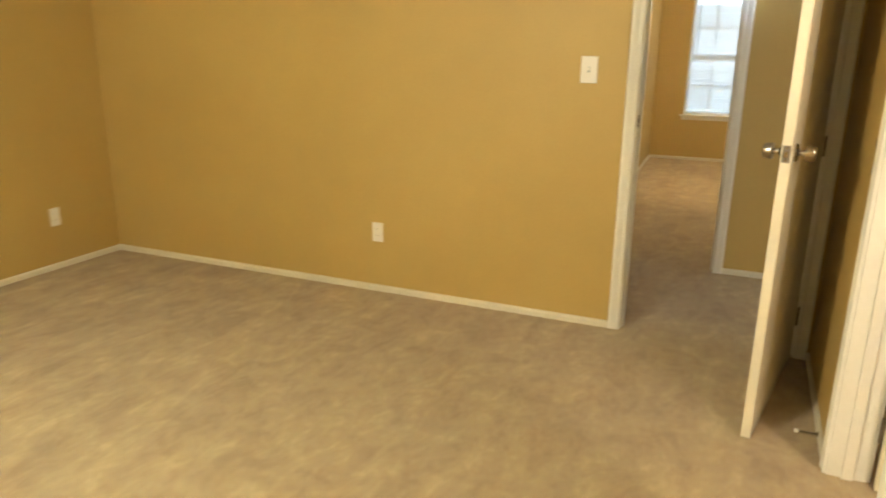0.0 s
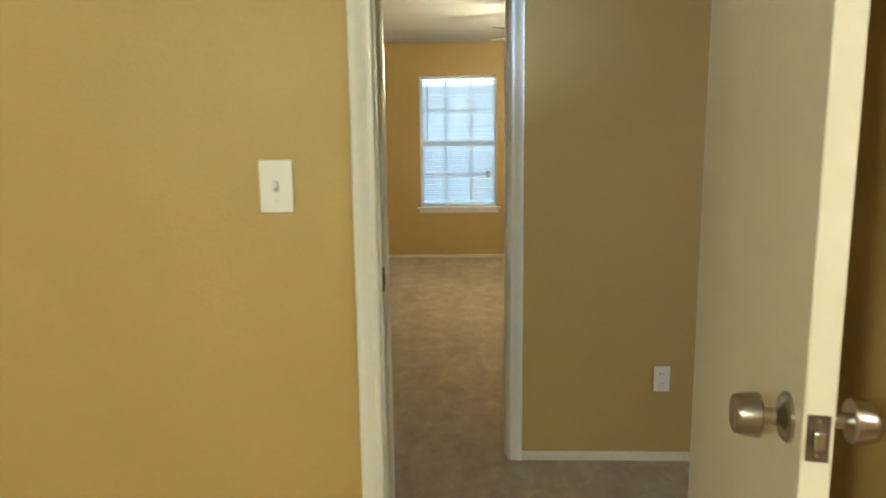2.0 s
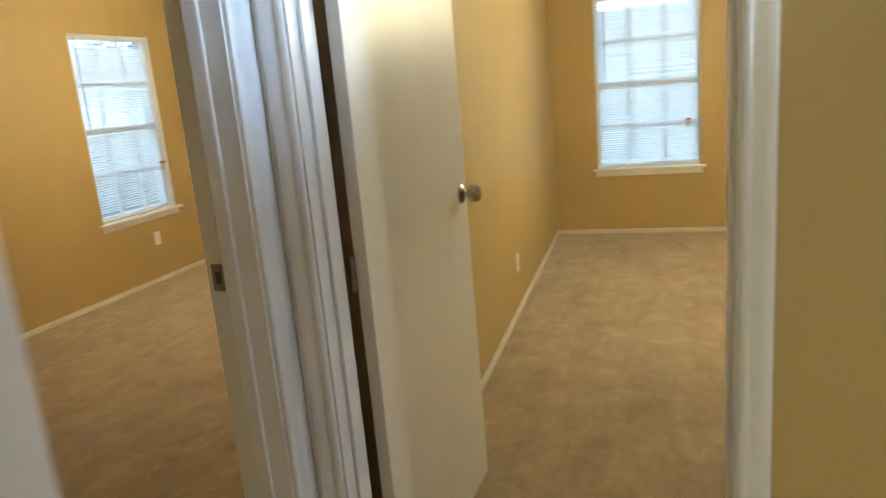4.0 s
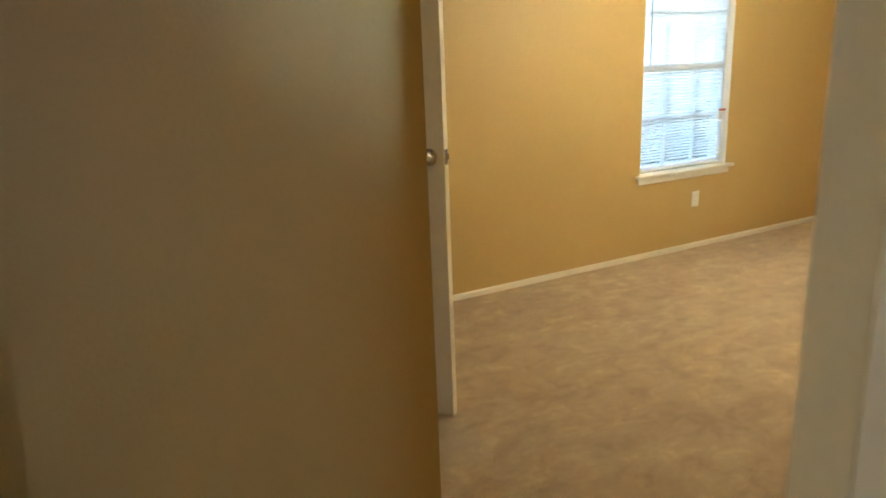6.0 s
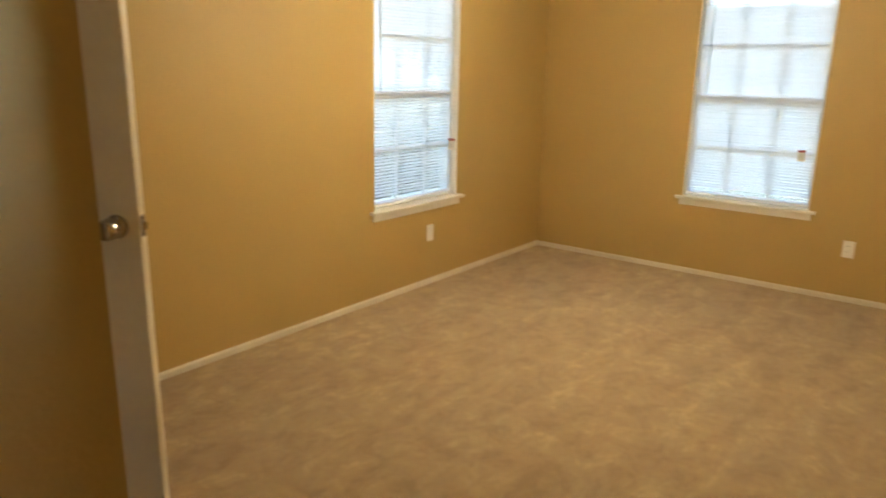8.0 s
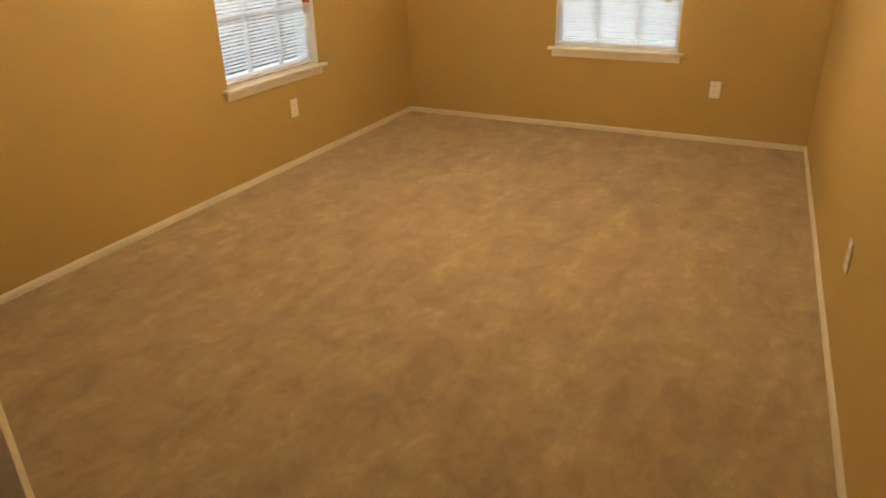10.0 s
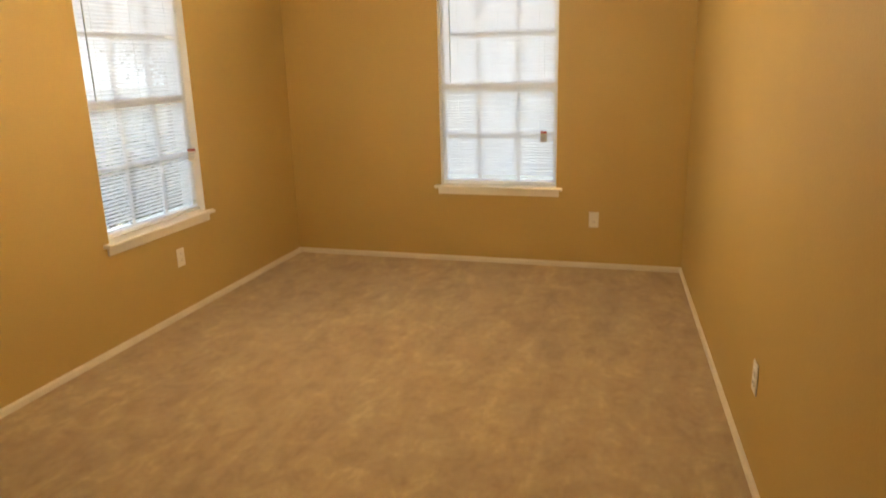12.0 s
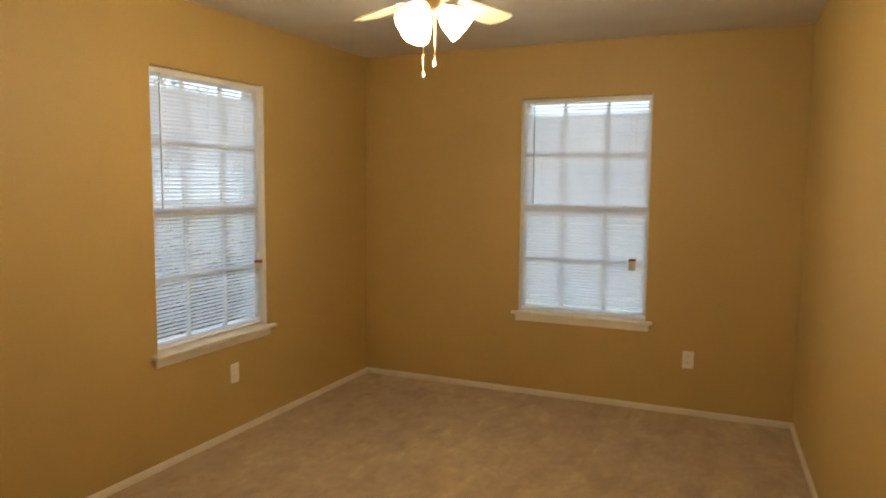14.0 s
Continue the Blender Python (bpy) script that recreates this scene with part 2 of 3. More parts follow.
def wall_y(name, y0, y1, x0, x1, openings, label, z1=CEIL):
    bm = bmesh.new()
    at = y0
    for a, b, lo, hi in sorted(openings):
        box(bm, x0, at, 0, x1, a, z1)
        if lo > 0:
            box(bm, x0, a, 0, x1, b, lo)
        box(bm, x0, a, hi, x1, b, z1)
        at = b
    box(bm, x0, at, 0, x1, y1, z1)
    return structure(name, bm, PAINT, label, "wall")


JB = 0.018
DA = (-0.245, 0.565)
DB = (-0.715, 0.135)
DC = (-0.030, 0.785)
DK = (-3.614, -2.845)
DBATH = (-2.165, -1.385)
W1 = (3.905, 4.779)
W2 = (-2.960, -2.085)
W3 = (-0.575, 0.295)
W4 = (1.90, 2.775)


def grown(d, lo=0, hi=HEAD):
    return (d[0] - JB, d[1] + JB, lo, hi + JB)


wall_x("wall_first_room", AX0 - T, 3.0, AY1, AY1 + T, [grown(DA)], "tan painted drywall wall with a doorway to the hall")
wall_y("wall_first_room_left", AY0, AY1, AX0 - T, AX0, [], "tan painted drywall wall with white baseboard")
wall_y("wall_first_room_right", AY0, AY1, AX1, AX1 + T, [grown(DBATH)], "tan painted drywall wall with a scuff mark")
wall_x("wall_first_room_back", AX0 - T, AX1 + T, AY0 - T, AY0, [], "plain tan painted drywall wall")
wall_x("wall_hall", HALL_X0, 3.0, HALL_Y1, HALL_Y1 + T, [grown(DB)], "tan hall wall with a bedroom doorway and an outlet")
wall_y("wall_hall_left", AY1 + T, HALL_Y1 + T, HALL_X0 - T, HALL_X0, [grown(DC)], "tan hall wall with a bedroom doorway")
# unseen hall end, set and pierced to hold the added hall lamps
wall_y("wall_hall_end", AY1 + T, HALL_Y1, 2.72, 2.72 + T, [(-0.21, 0.60, 0.95, 2.2)], "unseen tan hall end wall with an opening for added lamps")
# the wall between the two far bedrooms, not quite square to the rest
bm = bmesh.new()
lo = [(CN, HALL_Y1 + T), (HALL_X0, HALL_Y1 + T), (BX0 + 0.02, FARY), (CX1, FARY)]
vs = [[bm.verts.new((x, y, z)) for x, y in lo] for z in (0, CEIL)]
for i in range(4):
    bm.faces.new((vs[0][i], vs[0][(i + 1) % 4], vs[1][(i + 1) % 4], vs[1][i]))
bm.faces.new(vs[0][::-1]), bm.faces.new(vs[1])
structure("wall_between_bedrooms", bm, PAINT, "tan painted drywall wall between two bedrooms", "wall")
wall_x("wall_far", CX0 - EXT, BX1 + T, FARY, FARY + EXT, [(W2[0], W2[1], WIN_Z0 - 0.03, WIN_Z1), (W3[0], W3[1], WIN_Z0 - 0.03, WIN_Z1)], "tan outside wall with two blind-covered windows")
wall_y("wall_bedroom_left", AY1 + T, FARY, CX0 - EXT, CX0, [(W1[0], W1[1], WIN_Z0 - 0.016, WIN_Z1 - 0.004)], "tan outside wall with a blind-covered window")
wall_y("wall_entry_nook", AY1 + T, DY, DX - T, DX, [], "shaded tan wall end in the bedroom entry")
wall_x("wall_closet", CX0, DX - T, DY - T + 0.02, DY, [grown(DK)], "tan painted wall with a closet doorway")
wall_y("wall_far_bedroom_right", HALL_Y1 + T, FARY, BX1, BX1 + EXT, [(W4[0], W4[1], WIN_Z0 - 0.03, WIN_Z1)], "plain tan painted bedroom wall")
wall_y("wall_bathroom_right", AY0, AY1, 2.2, 2.2 + T, [], "plain tan painted bathroom wall")
wall_x("wall_bathroom_back", AX1 + T, 2.2, -4.0 - T, -4.0, [], "plain tan painted bathroom wall")

bm = bmesh.new()
box(bm, -4.3, -5.7, -0.10, 3.1, 6.1, 0.012)
structure("floor", bm, CARPET, "worn beige cut-pile carpet with brushed footprints", "floor")
bm = bmesh.new()
box(bm, -4.5, -5.9, CEIL, 3.3, 6.3, CEIL + 0.12)
structure("ceiling", bm, CEILING, "off-white textured drywall ceiling", "ceiling")

# ---- baseboards ----
BASE_PROFILE = [(0, 0), (0.0125, 0), (0.0125, 0.034), (0.010, 0.041), (0.005, 0.046), (0, 0.048)]


def baseboard(a, b):
    """From a to b, with the room to the left of that line."""
    a, b = Vector((*a, 0.001)), Vector((*b, 0.001))
    along = (b - a).normalized()
    side = Vector((-along.y, along.x, 0))
    m = Matrix((side, Vector((0, 0, 1)), along)).transposed().to_4x4()
    m.translation = a
    bm = bmesh.new()
    extrude_profile(bm, BASE_PROFILE, m, (b - a).length)
    structure("baseboard", bm, BASE, "narrow white painted baseboard along the carpet", "baseboard")


CAS = 0.058
for a, b in (
    ((DA[0] - CAS, AY1), (AX0, AY1)), ((AX0, AY1), (AX0, AY0)), ((AX1, DBATH[1] + CAS), (AX1, AY1)), ((AX1, AY0), (AX1, DBATH[0] - CAS)),
    ((AX0, AY0), (AX1, AY0)),
    ((2.72, HALL_Y1), (DB[1] + CAS, HALL_Y1)), ((2.72, AY1 + T), (2.72, HALL_Y1)), ((DA[1] + CAS, AY1 + T), (2.72, AY1 + T)),
    ((CX1, FARY), (CX0, FARY)), ((CX0, FARY), (CX0, DY)), ((CN, HALL_Y1 + T), (CX1, FARY)),
    ((DX, DY), (DX, AY1 + T)), ((DX - T + 0.11, DY), (DX + 0.0125, DY)),
    ((CX0, DY), (DK[0] - CAS, DY)), ((DK[1] + CAS, DY), (DX + 0.0125, DY)),
    ((BX1, FARY), (BX0 + 0.02, FARY)), ((BX0 + 0.02, FARY), (HALL_X0, HALL_Y1 + T)), ((BX1, HALL_Y1 + T), (BX1, FARY)),
):
    if (Vector(a) - Vector(b)).length > 0.2:
        baseboard(a, b)

# ---- door frames ----
CASING_PROFILE = [(0, 0), (0, 0.010), (0.004, 0.013), (0.012, 0.013), (0.017, 0.010), (0.024, 0.011), (0.040, 0.016), (0.050, 0.017), (0.056, 0.014), (0.058, 0.010), (0.058, 0)]


def door_frame(name, m, width, depth, swing, label):
    """Local x across the opening, y from one wall face (0) to the other (depth), z up. swing: the y of the stop."""
    root = thing(name, label, "door frame", m, kind="structure")
    for x0, x1 in ((-JB, 0), (width, width + JB)):
        bm = bmesh.new()
        box(bm, x0, -0.001, 0, x1, depth + 0.001, HEAD + JB)
        part("jamb", bm, TRIM, root)
    bm = bmesh.new()
    box(bm, 0, -0.001, HEAD, width, depth + 0.001, HEAD + JB)
    part("head_jamb", bm, TRIM, root)
    for x0, x1 in ((0, 0.011), (width - 0.011, width)):
        bm = bmesh.new()
        box(bm, x0, swing - 0.018, 0, x1, swing + 0.018, HEAD)
        part("door_stop", bevelled(bm, 0.003), TRIM, root)
    for y, s in ((0, -1), (depth, 1)):
        for x, d in ((-0.006, -1), (width + 0.006, 1)):
            mm = Matrix(((d, 0, 0, x), (0, s, 0, y + s * 0.0012), (0, 0, 1, 0.001), (0, 0, 0, 1)))
            bm = bmesh.new()
            extrude_profile(bm, CASING_PROFILE, mm, HEAD + 0.06)
            part("casing", bm, TRIM, root)
        mm = Matrix(((0, 0, 1, -0.064), (0, s, 0, y + s * 0.0024), (1, 0, 0, HEAD + 0.006), (0, 0, 0, 1)))
        bm = bmesh.new()
        extrude_profile(bm, CASING_PROFILE, mm, width + 0.128)
        part("head_casing", bm, TRIM, root)
    return root


def strike_plate(root, x, y, z, facing):
    bm = bmesh.new()
    box(bm, -0.0015, -0.016, -0.030, 0.0015, 0.016, 0.030)
    bevelled(bm, 0.001, 1)
    p = part("strike_plate", bm, OLDMETAL, root, "worn metal strike plate")
    p.location = (x + facing * 0.0016, y, z)
    bm = bmesh.new()
    box(bm, -0.001, -0.006, -0.013, 0.001, 0.006, 0.013)
    h = part("latch_hole", bm, SLOT, p)
    h.location = (facing * 0.0022, 0, 0)


KNOBZ = 1.088


def door(name, hinge, angle, width, hand, label, thickness=0.035):
    """A flush slab hinged at the local origin, reaching along local +x, its face at y 0 and its body towards hand * y."""
    root = thing(name, label, "door", pose(hinge[0], hinge[1], 0, 0, 0, angle), kind="structure")
    bm = bmesh.new()
    y0, y1 = sorted((0, hand * thickness))
    box(bm, 0.003, y0, 0.018, width, y1, HEAD - 0.004)
    part("slab", bevelled(bm, 0.0025), DOOR, root)
    mid = hand * thickness / 2
    for s, face in ((-1, y0), (1, y1)):
        mm = Matrix.Translation((width - 0.062, face, KNOBZ)) @ pose(0, 0, 0, -90 * s, 0, 0)
        bm = bmesh.new()
        lathe(bm, [(0.032, 0.0), (0.032, 0.004), (0.027, 0.009), (0.015, 0.012), (0.0105, 0.016), (0.0105, 0.032), (0.016, 0.0325), (0.0265, 0.0335), (0.0288, 0.036), (0.0286, 0.042), (0.0265, 0.056), (0.0245, 0.064), (0.0215, 0.0665), (0.010, 0.0675)], 28, mm)
        part("door_knob", bm, NICKEL, root, "round satin nickel knob", smooth=True)
    bm = bmesh.new()
    box(bm, width - 0.0005, mid - 0.0127, KNOBZ - 0.029, width + 0.0012, mid + 0.0127, KNOBZ + 0.029)
    plate = part("latch_plate", bevelled(bm, 0.0005, 1), OLDMETAL, root, "dark tarnished latch faceplate")
    for dz in (-0.021, 0.021):
        bm = bmesh.new()
        lathe(bm, [(0.0042, 0), (0.0036, 0.0008)], 12, Matrix.Translation((width + 0.0012, mid, KNOBZ + dz)) @ pose(0, 0, 0, 0, 90, 0))
        part("screw", bm, NICKEL, plate)
    bm = bmesh.new()
    box(bm, width, mid - 0.007, KNOBZ - 0.011, width + 0.010, mid + 0.007, KNOBZ + 0.011)
    part("latch_bolt", bevelled(bm, 0.003), NICKEL, plate)
    for z in (0.22, 1.02, 1.84):
        bm = bmesh.new()
        tube(bm, (-0.004, -hand * 0.004, z - 0.045), (-0.004, -hand * 0.004, z + 0.045), 0.006, 12)
        part("hinge", bm, OLDMETAL, root, "tarnished steel butt hinge", smooth=True)
    return root


fa = door_frame("door_frame_1", pose(DA[0], AY1, 0), DA[1] - DA[0], T, 0.058, "white painted door frame with moulded casing")
strike_plate(fa, 0.0, 0.022, KNOBZ, 1)
door("door_1", (DA[1] - 0.004, AY1 - 0.006), 259.4, 0.908, -1, "white flush door standing open into the first room")
fb = door_frame("door_frame_2", pose(DB[0], HALL_Y1, 0), DB[1] - DB[0], T, 0.062, "white painted door frame at the hall corner")
strike_plate(fb, DB[1] - DB[0], 0.098, KNOBZ, -1)
door("door_2", (DB[0] + 0.009, HALL_Y1 + T + 0.038), 88.2, 0.82, -1, "white flush door opened back along the bedroom wall")
fc = door_frame("door_frame_3", pose(HALL_X0, DC[0], 0, 0, 0, 90), DC[1] - DC[0], T, 0.062, "white painted door frame with a metal strike plate")
strike_plate(fc, DC[1] - DC[0], 0.098, KNOBZ, -1)
door("door_3", (HALL_X0 - T - 0.006, DC[0] + 0.004), 164.0, 0.81, 1, "white flush door standing open in the bedroom entry")
door_frame("door_frame_4", pose(DK[0], DY - T + 0.02, 0), DK[1] - DK[0], T - 0.02, 0.045, "white painted closet door frame")
door("door_4", (DK[0] + 0.003, DY + 0.060), 34.0, 0.79, -1, "white flush closet door standing ajar")
door_frame("door_frame_5", pose(AX1 + T, DBATH[0], 0, 0, 0, 90), DBATH[1] - DBATH[0], T, 0.058, "white painted bathroom door frame")
door("door_5", (AX1 + T + 0.016, DBATH[1] - 0.018), -3.0, 0.76, -1, "cream flush door opened into the bathroom")


# white filler strips where two casings meet at the hall corner
bm = bmesh.new()
box(bm, HALL_X0 - 0.001, DC[1] + 0.0645, 0.001, HALL_X0 + 0.009, HALL_Y1 - 0.0005, HEAD + 0.06)
structure("trim", bevelled(bm, 0.0015), TRIM, "white painted filler strip in the hall corner", "trim")
bm = bmesh.new()
box(bm, HALL_X0 + 0.0095, HALL_Y1 - 0.009, 0.001, DB[0] - 0.0645, HALL_Y1 + 0.001, HEAD + 0.06)
structure("trim", bevelled(bm, 0.0015), TRIM, "white painted filler strip in the hall corner", "trim")

# ---- windows and blinds ----
def window(name, m, width, label, h):
    """Local x along the wall, y outwards from the room face, z up from the stool's top."""
    root = thing(name, label, "window", m, kind="structure")

    def piece(nm, mat, *boxes, bevel=0.003, parent=root, lab=""):
        bm = bmesh.new()
        for b in boxes:
            box(bm, *b)
        if bevel:
            bevelled(bm, bevel)
        return part(nm, bm, mat, parent, lab)

    piece("window_sill", TRIM, (-0.045, -0.045, -0.021, width + 0.045, 0.0, 0.0), (0.001, 0.0, -0.021, width - 0.001, 0.0615, 0.0), bevel=0.005, lab="white painted stool")
    piece("apron", TRIM, (-0.020, -0.014, -0.068, width + 0.020, -0.001, -0.0215))
    f0, f1 = 0.062, 0.140
    for x0, x1 in ((0.0004, 0.0036), (width - 0.0036, width - 0.0004)):
        piece("side_return", TRIM, (x0, 0.0015, 0.0005, x1, f0 - 0.0005, h - 0.0005), bevel=0)
    for x0, x1 in ((0.001, 0.035), (width - 0.035, width - 0.001)):
        piece("window_frame", VINYL, (x0, f0, 0.001, x1, f1, h - 0.001))
    for z0, z1 in ((0.001, 0.035), (h - 0.035, h - 0.001)):
        piece("window_frame", VINYL, (0.0352, f0, z0, width - 0.0352, f1, z1))
    mid = h * 0.495
    piece("meeting_rail", VINYL, (0.0355, f0 + 0.004, mid - 0.022, width - 0.0355, f1 - 0.01, mid + 0.022))
    for lo, hi in ((0.036, mid - 0.023), (mid + 0.023, h - 0.036)):
        zc = (lo + hi) / 2
        for i in (1, 2):
            x = width * i / 3
            piece("muntin", VINYL, (x - 0.011, f0 + 0.004, lo, x + 0.011, f0 + 0.024, hi), bevel=0)
        piece("muntin", VINYL, (0.036, f0 + 0.0045, zc - 0.011, width - 0.036, f0 + 0.0235, zc + 0.011), bevel=0)
        for i in range(3):
            for z0, z1 in ((lo, zc - 0.0115), (zc + 0.0115, hi)):
                bm = bmesh.new()
                box(bm, max(0.036, width * i / 3 + 0.0115), f0 + 0.012, z0, min(width - 0.036, width * (i + 1) / 3 - 0.0115), f0 + 0.015, z1)
                p = part("pane", bm, GLASS, root)
                p.visible_shadow = False
    return root


def slat_mesh(width, tilt):
    """A curved slat, 25 mm deep, turned by tilt."""
    bm = bmesh.new()
    c, s = math.cos(radians(tilt)), math.sin(radians(tilt))
    rows = []
    for k in range(5):
        u = -0.0125 + 0.00625 * k
        v = 0.0022 * (1 - (u / 0.0125) ** 2)
        y, z = u * c - v * s, u * s + v * c
        rows.append((bm.verts.new((0.006, y, z)), bm.verts.new((width - 0.006, y, z))))
    for a, b in zip(rows, rows[1:]):
        bm.faces.new((a[0], a[1], b[1], b[0]))
    return mesh_of("slat", bm, SLAT, True)


def blind(m, width, tilt, label, seed, tag_x, tag_turn, h):
    root = thing("window_blind", label, "blind", m, group="window blinds")
    rnd = random.Random(seed)
    bm = bmesh.new()
    box(bm, 0.004, -0.014, h - 0.030, width - 0.004, 0.014, h - 0.002)
    part("headrail", bevelled(bm, 0.002), VINYL, root)
    meshes = [slat_mesh(width, tilt + d) for d in (-0.5, 0, 26)]
    pitch = 0.0205
    n = int((h - 0.062) / pitch)
    for i in range(n):
        parted = i > n - 4 or i == 1
        me = meshes[2] if parted else meshes[rnd.choice((0, 1, 1))]
        ob = new("slat", me)
        ob.parent = root
        ob.location = (rnd.uniform(-0.001, 0.001), 0, 0.030 + pitch * (i + 0.5) + rnd.uniform(-0.0004, 0.0004))
        ob.rotation_euler = (radians(rnd.uniform(-0.4, 0.4)), radians(rnd.uniform(-0.05, 0.05)), 0)
    bm = bmesh.new()
    box(bm, 0.006, -0.012, 0.008, width - 0.006, 0.012, 0.022)
    part("bottom_rail", bevelled(bm, 0.003), VINYL, root)
    for x in (0.14, width / 2, width - 0.14):
        for y in (-0.0135, 0.0135):
            bm = bmesh.new()
            tube(bm, (x, y, 0.02), (x, y, h - 0.03), 0.0008, 5)
            part("ladder_cord", bm, VINYL, root)
    bm = bmesh.new()
    tube(bm, (0.085, -0.024, h - 0.72), (0.085, -0.022, h - 0.03), 0.0042, 8)
    part("tilt_wand", bm, CORD, root, "grey plastic tilt wand", smooth=True)
    bm = bmesh.new()
    tube(bm, (tag_x, -0.020, 0.40), (tag_x, -0.018, h - 0.03), 0.0011, 6)
    cord = part("lift_cord", bm, VINYL, root)
    twist = Matrix.Translation((tag_x, -0.027, 0)) @ pose(0, 0, 0, 0, 0, tag_turn) @ Matrix.Translation((-tag_x, 0.025, 0))
    bm = bmesh.new()
    box(bm, tag_x - 0.024, -0.026, 0.325, tag_x + 0.024, -0.0245, 0.405)
    bmesh.ops.transform(bm, matrix=twist, verts=bm.verts)
    tag = part("warning_tag", bm, TAG, root, "small paper safety tag with a dark red heading")
    bm = bmesh.new()
    box(bm, tag_x - 0.024, -0.0275, 0.388, tag_x + 0.024, -0.0265, 0.405)
    bmesh.ops.transform(bm, matrix=twist, verts=bm.verts)
    part("tag_heading", bm, TAGRED, tag)
    for k in range(4):
        bm = bmesh.new()
        box(bm, tag_x - 0.018, -0.0272, 0.372 - 0.011 * k, tag_x + (0.018, 0.012, 0.016, 0.006)[k], -0.0266, 0.376 - 0.011 * k)
        bmesh.ops.transform(bm, matrix=twist, verts=bm.verts)
        part("tag_print", bm, CORD, tag)
    return root


def window_set(name, m, width, tilt, seed, wlabel, blabel, tag_x=None, tag_turn=25, h=WIN_Z1 - WIN_Z0):
    window(name, m, width, wlabel, h)
    blind(m @ Matrix.Translation((0, 0.045, 0)), width, tilt, blabel, seed, tag_x or width - 0.10, tag_turn, h)


window_set("window_1", pose(CX0, W1[0], WIN_Z0 + 0.014, 0, 0, 90), W1[1] - W1[0], -47, 3, "white double-hung window over a shrubby yard", "white mini blind with slats half open to the yard", W1[1] - W1[0] - 0.05, -62, WIN_Z1 - WIN_Z0 - 0.018)
window_set("window_2", pose(W2[0], FARY, WIN_Z0), W2[1] - W2[0], -55, 5, "white double-hung window with divided panes", "white mini blind with slats tilted nearly shut")
window_set("window_3", pose(W3[0], FARY, WIN_Z0), W3[1] - W3[0], -52, 9, "white double-hung window of the far bedroom", "white mini blind lowered over bright daylight")
# window 4 stays out of view; added as an opening for the side fill
window_set("window_4", pose(BX1, W4[1], WIN_Z0, 0, 0, -90), W4[1] - W4[0], -30, 11, "unseen double-hung window supposed in the side wall", "white mini blind with slats half open")


# ---- wall plates ----
def wall_plate(name, m, label, category, kind, face=PLATE):
    """Local x across, z up, y into the wall."""
    root = thing(name, label, category, m, group="wall plates" if kind == "outlet" else "")
    w, h = (0.035, 0.0575) if kind == "outlet" else (0.041, 0.064)
    bm = bmesh.new()
    box(bm, -w, -0.006, -h, w, 0.0, h)
    part("plate", bevelled(bm, 0.004), face, root)
    if kind == "outlet":
        for z in (-0.0205, 0.0205):
            bm = bmesh.new()
            lathe(bm, [(0.0172, 0), (0.0172, 0.0025), (0.0165, 0.003)], 20, Matrix.Translation((0, -0.006, z)) @ pose(0, 0, 0, 90))
            r = part("receptacle", bm, face, root)
            for x in (-0.0064, 0.0064):
                bm = bmesh.new()
                box(bm, x - 0.001, -0.0094, z - 0.001, x + 0.001, -0.0089, z + 0.007)
                part("slot", bm, SLOT, r)
    else:
        bm = bmesh.new()
        box(bm, -0.006, -0.0075, -0.013, 0.006, -0.006, 0.013)
        part("switch_slot", bm, CORD, root)
        bm = bmesh.new()
        box(bm, -0.0045, -0.019, -0.003, 0.0045, -0.006, 0.010)
        part("toggle", bevelled(bm, 0.002), PLATE, root, "small toggle lever")
    for z in ((0.0,) if kind == "outlet" else (-0.034, 0.034)):
        bm = bmesh.new()
        lathe(bm, [(0.003, 0), (0.002, 0.001)], 10, Matrix.Translation((0, -0.006, z)) @ pose(0, 0, 0, 90))
        part("screw", bm, face, root)
    return root


OUT = "ivory duplex outlet plate low on a tan wall"
for x, y, z, turn in ((-1.675, AY1, 0.375, 0), (AX0, -0.84, 0.35, 90), (0.80, HALL_Y1, 0.385, 0), (CX0, 4.47, 0.384, 90), (-1.81, FARY, 0.375, 0),
                      (DX, 0.48, 0.388, -90), (0.555, FARY, 0.37, 0)):
    side = {0: (0, -0.001), 90: (0.001, 0), -90: (0.001, 0)}[turn]
    m = pose(x + side[0], y + side[1], z, 0, 0, {0: 0, 90: 90, -90: 90}[turn])
    if x == DX:
        wall_plate("outlet", m, "dull beige outlet plate in the bedroom entry", "outlet", "outlet", DULLPLATE)
    else:
        wall_plate("outlet", m, OUT, "outlet", "outlet")
SL = math.degrees(math.atan2(CX1 - CN, FARY - HALL_Y1 - T))
oy = 3.45
ox = CN + (CX1 - CN) * (oy - HALL_Y1 - T) / (FARY - HALL_Y1 - T)
wall_plate("outlet", pose(ox - 0.001, oy, 0.39, 0, 0, -90 - SL), OUT, "outlet", "outlet")
ox = HALL_X0 + (BX0 + 0.02 - HALL_X0) * (3.76 - HALL_Y1 - T) / (FARY - HALL_Y1 - T)
wall_plate("outlet", pose(ox + 0.001, 3.76, 0.33, 0, 0, 91.6), OUT, "outlet", "outlet")
wall_plate("light_switch", pose(-0.494, AY1 - 0.001, 1.324), "oversized ivory toggle switch plate beside the doorway", "light switch", "switch")


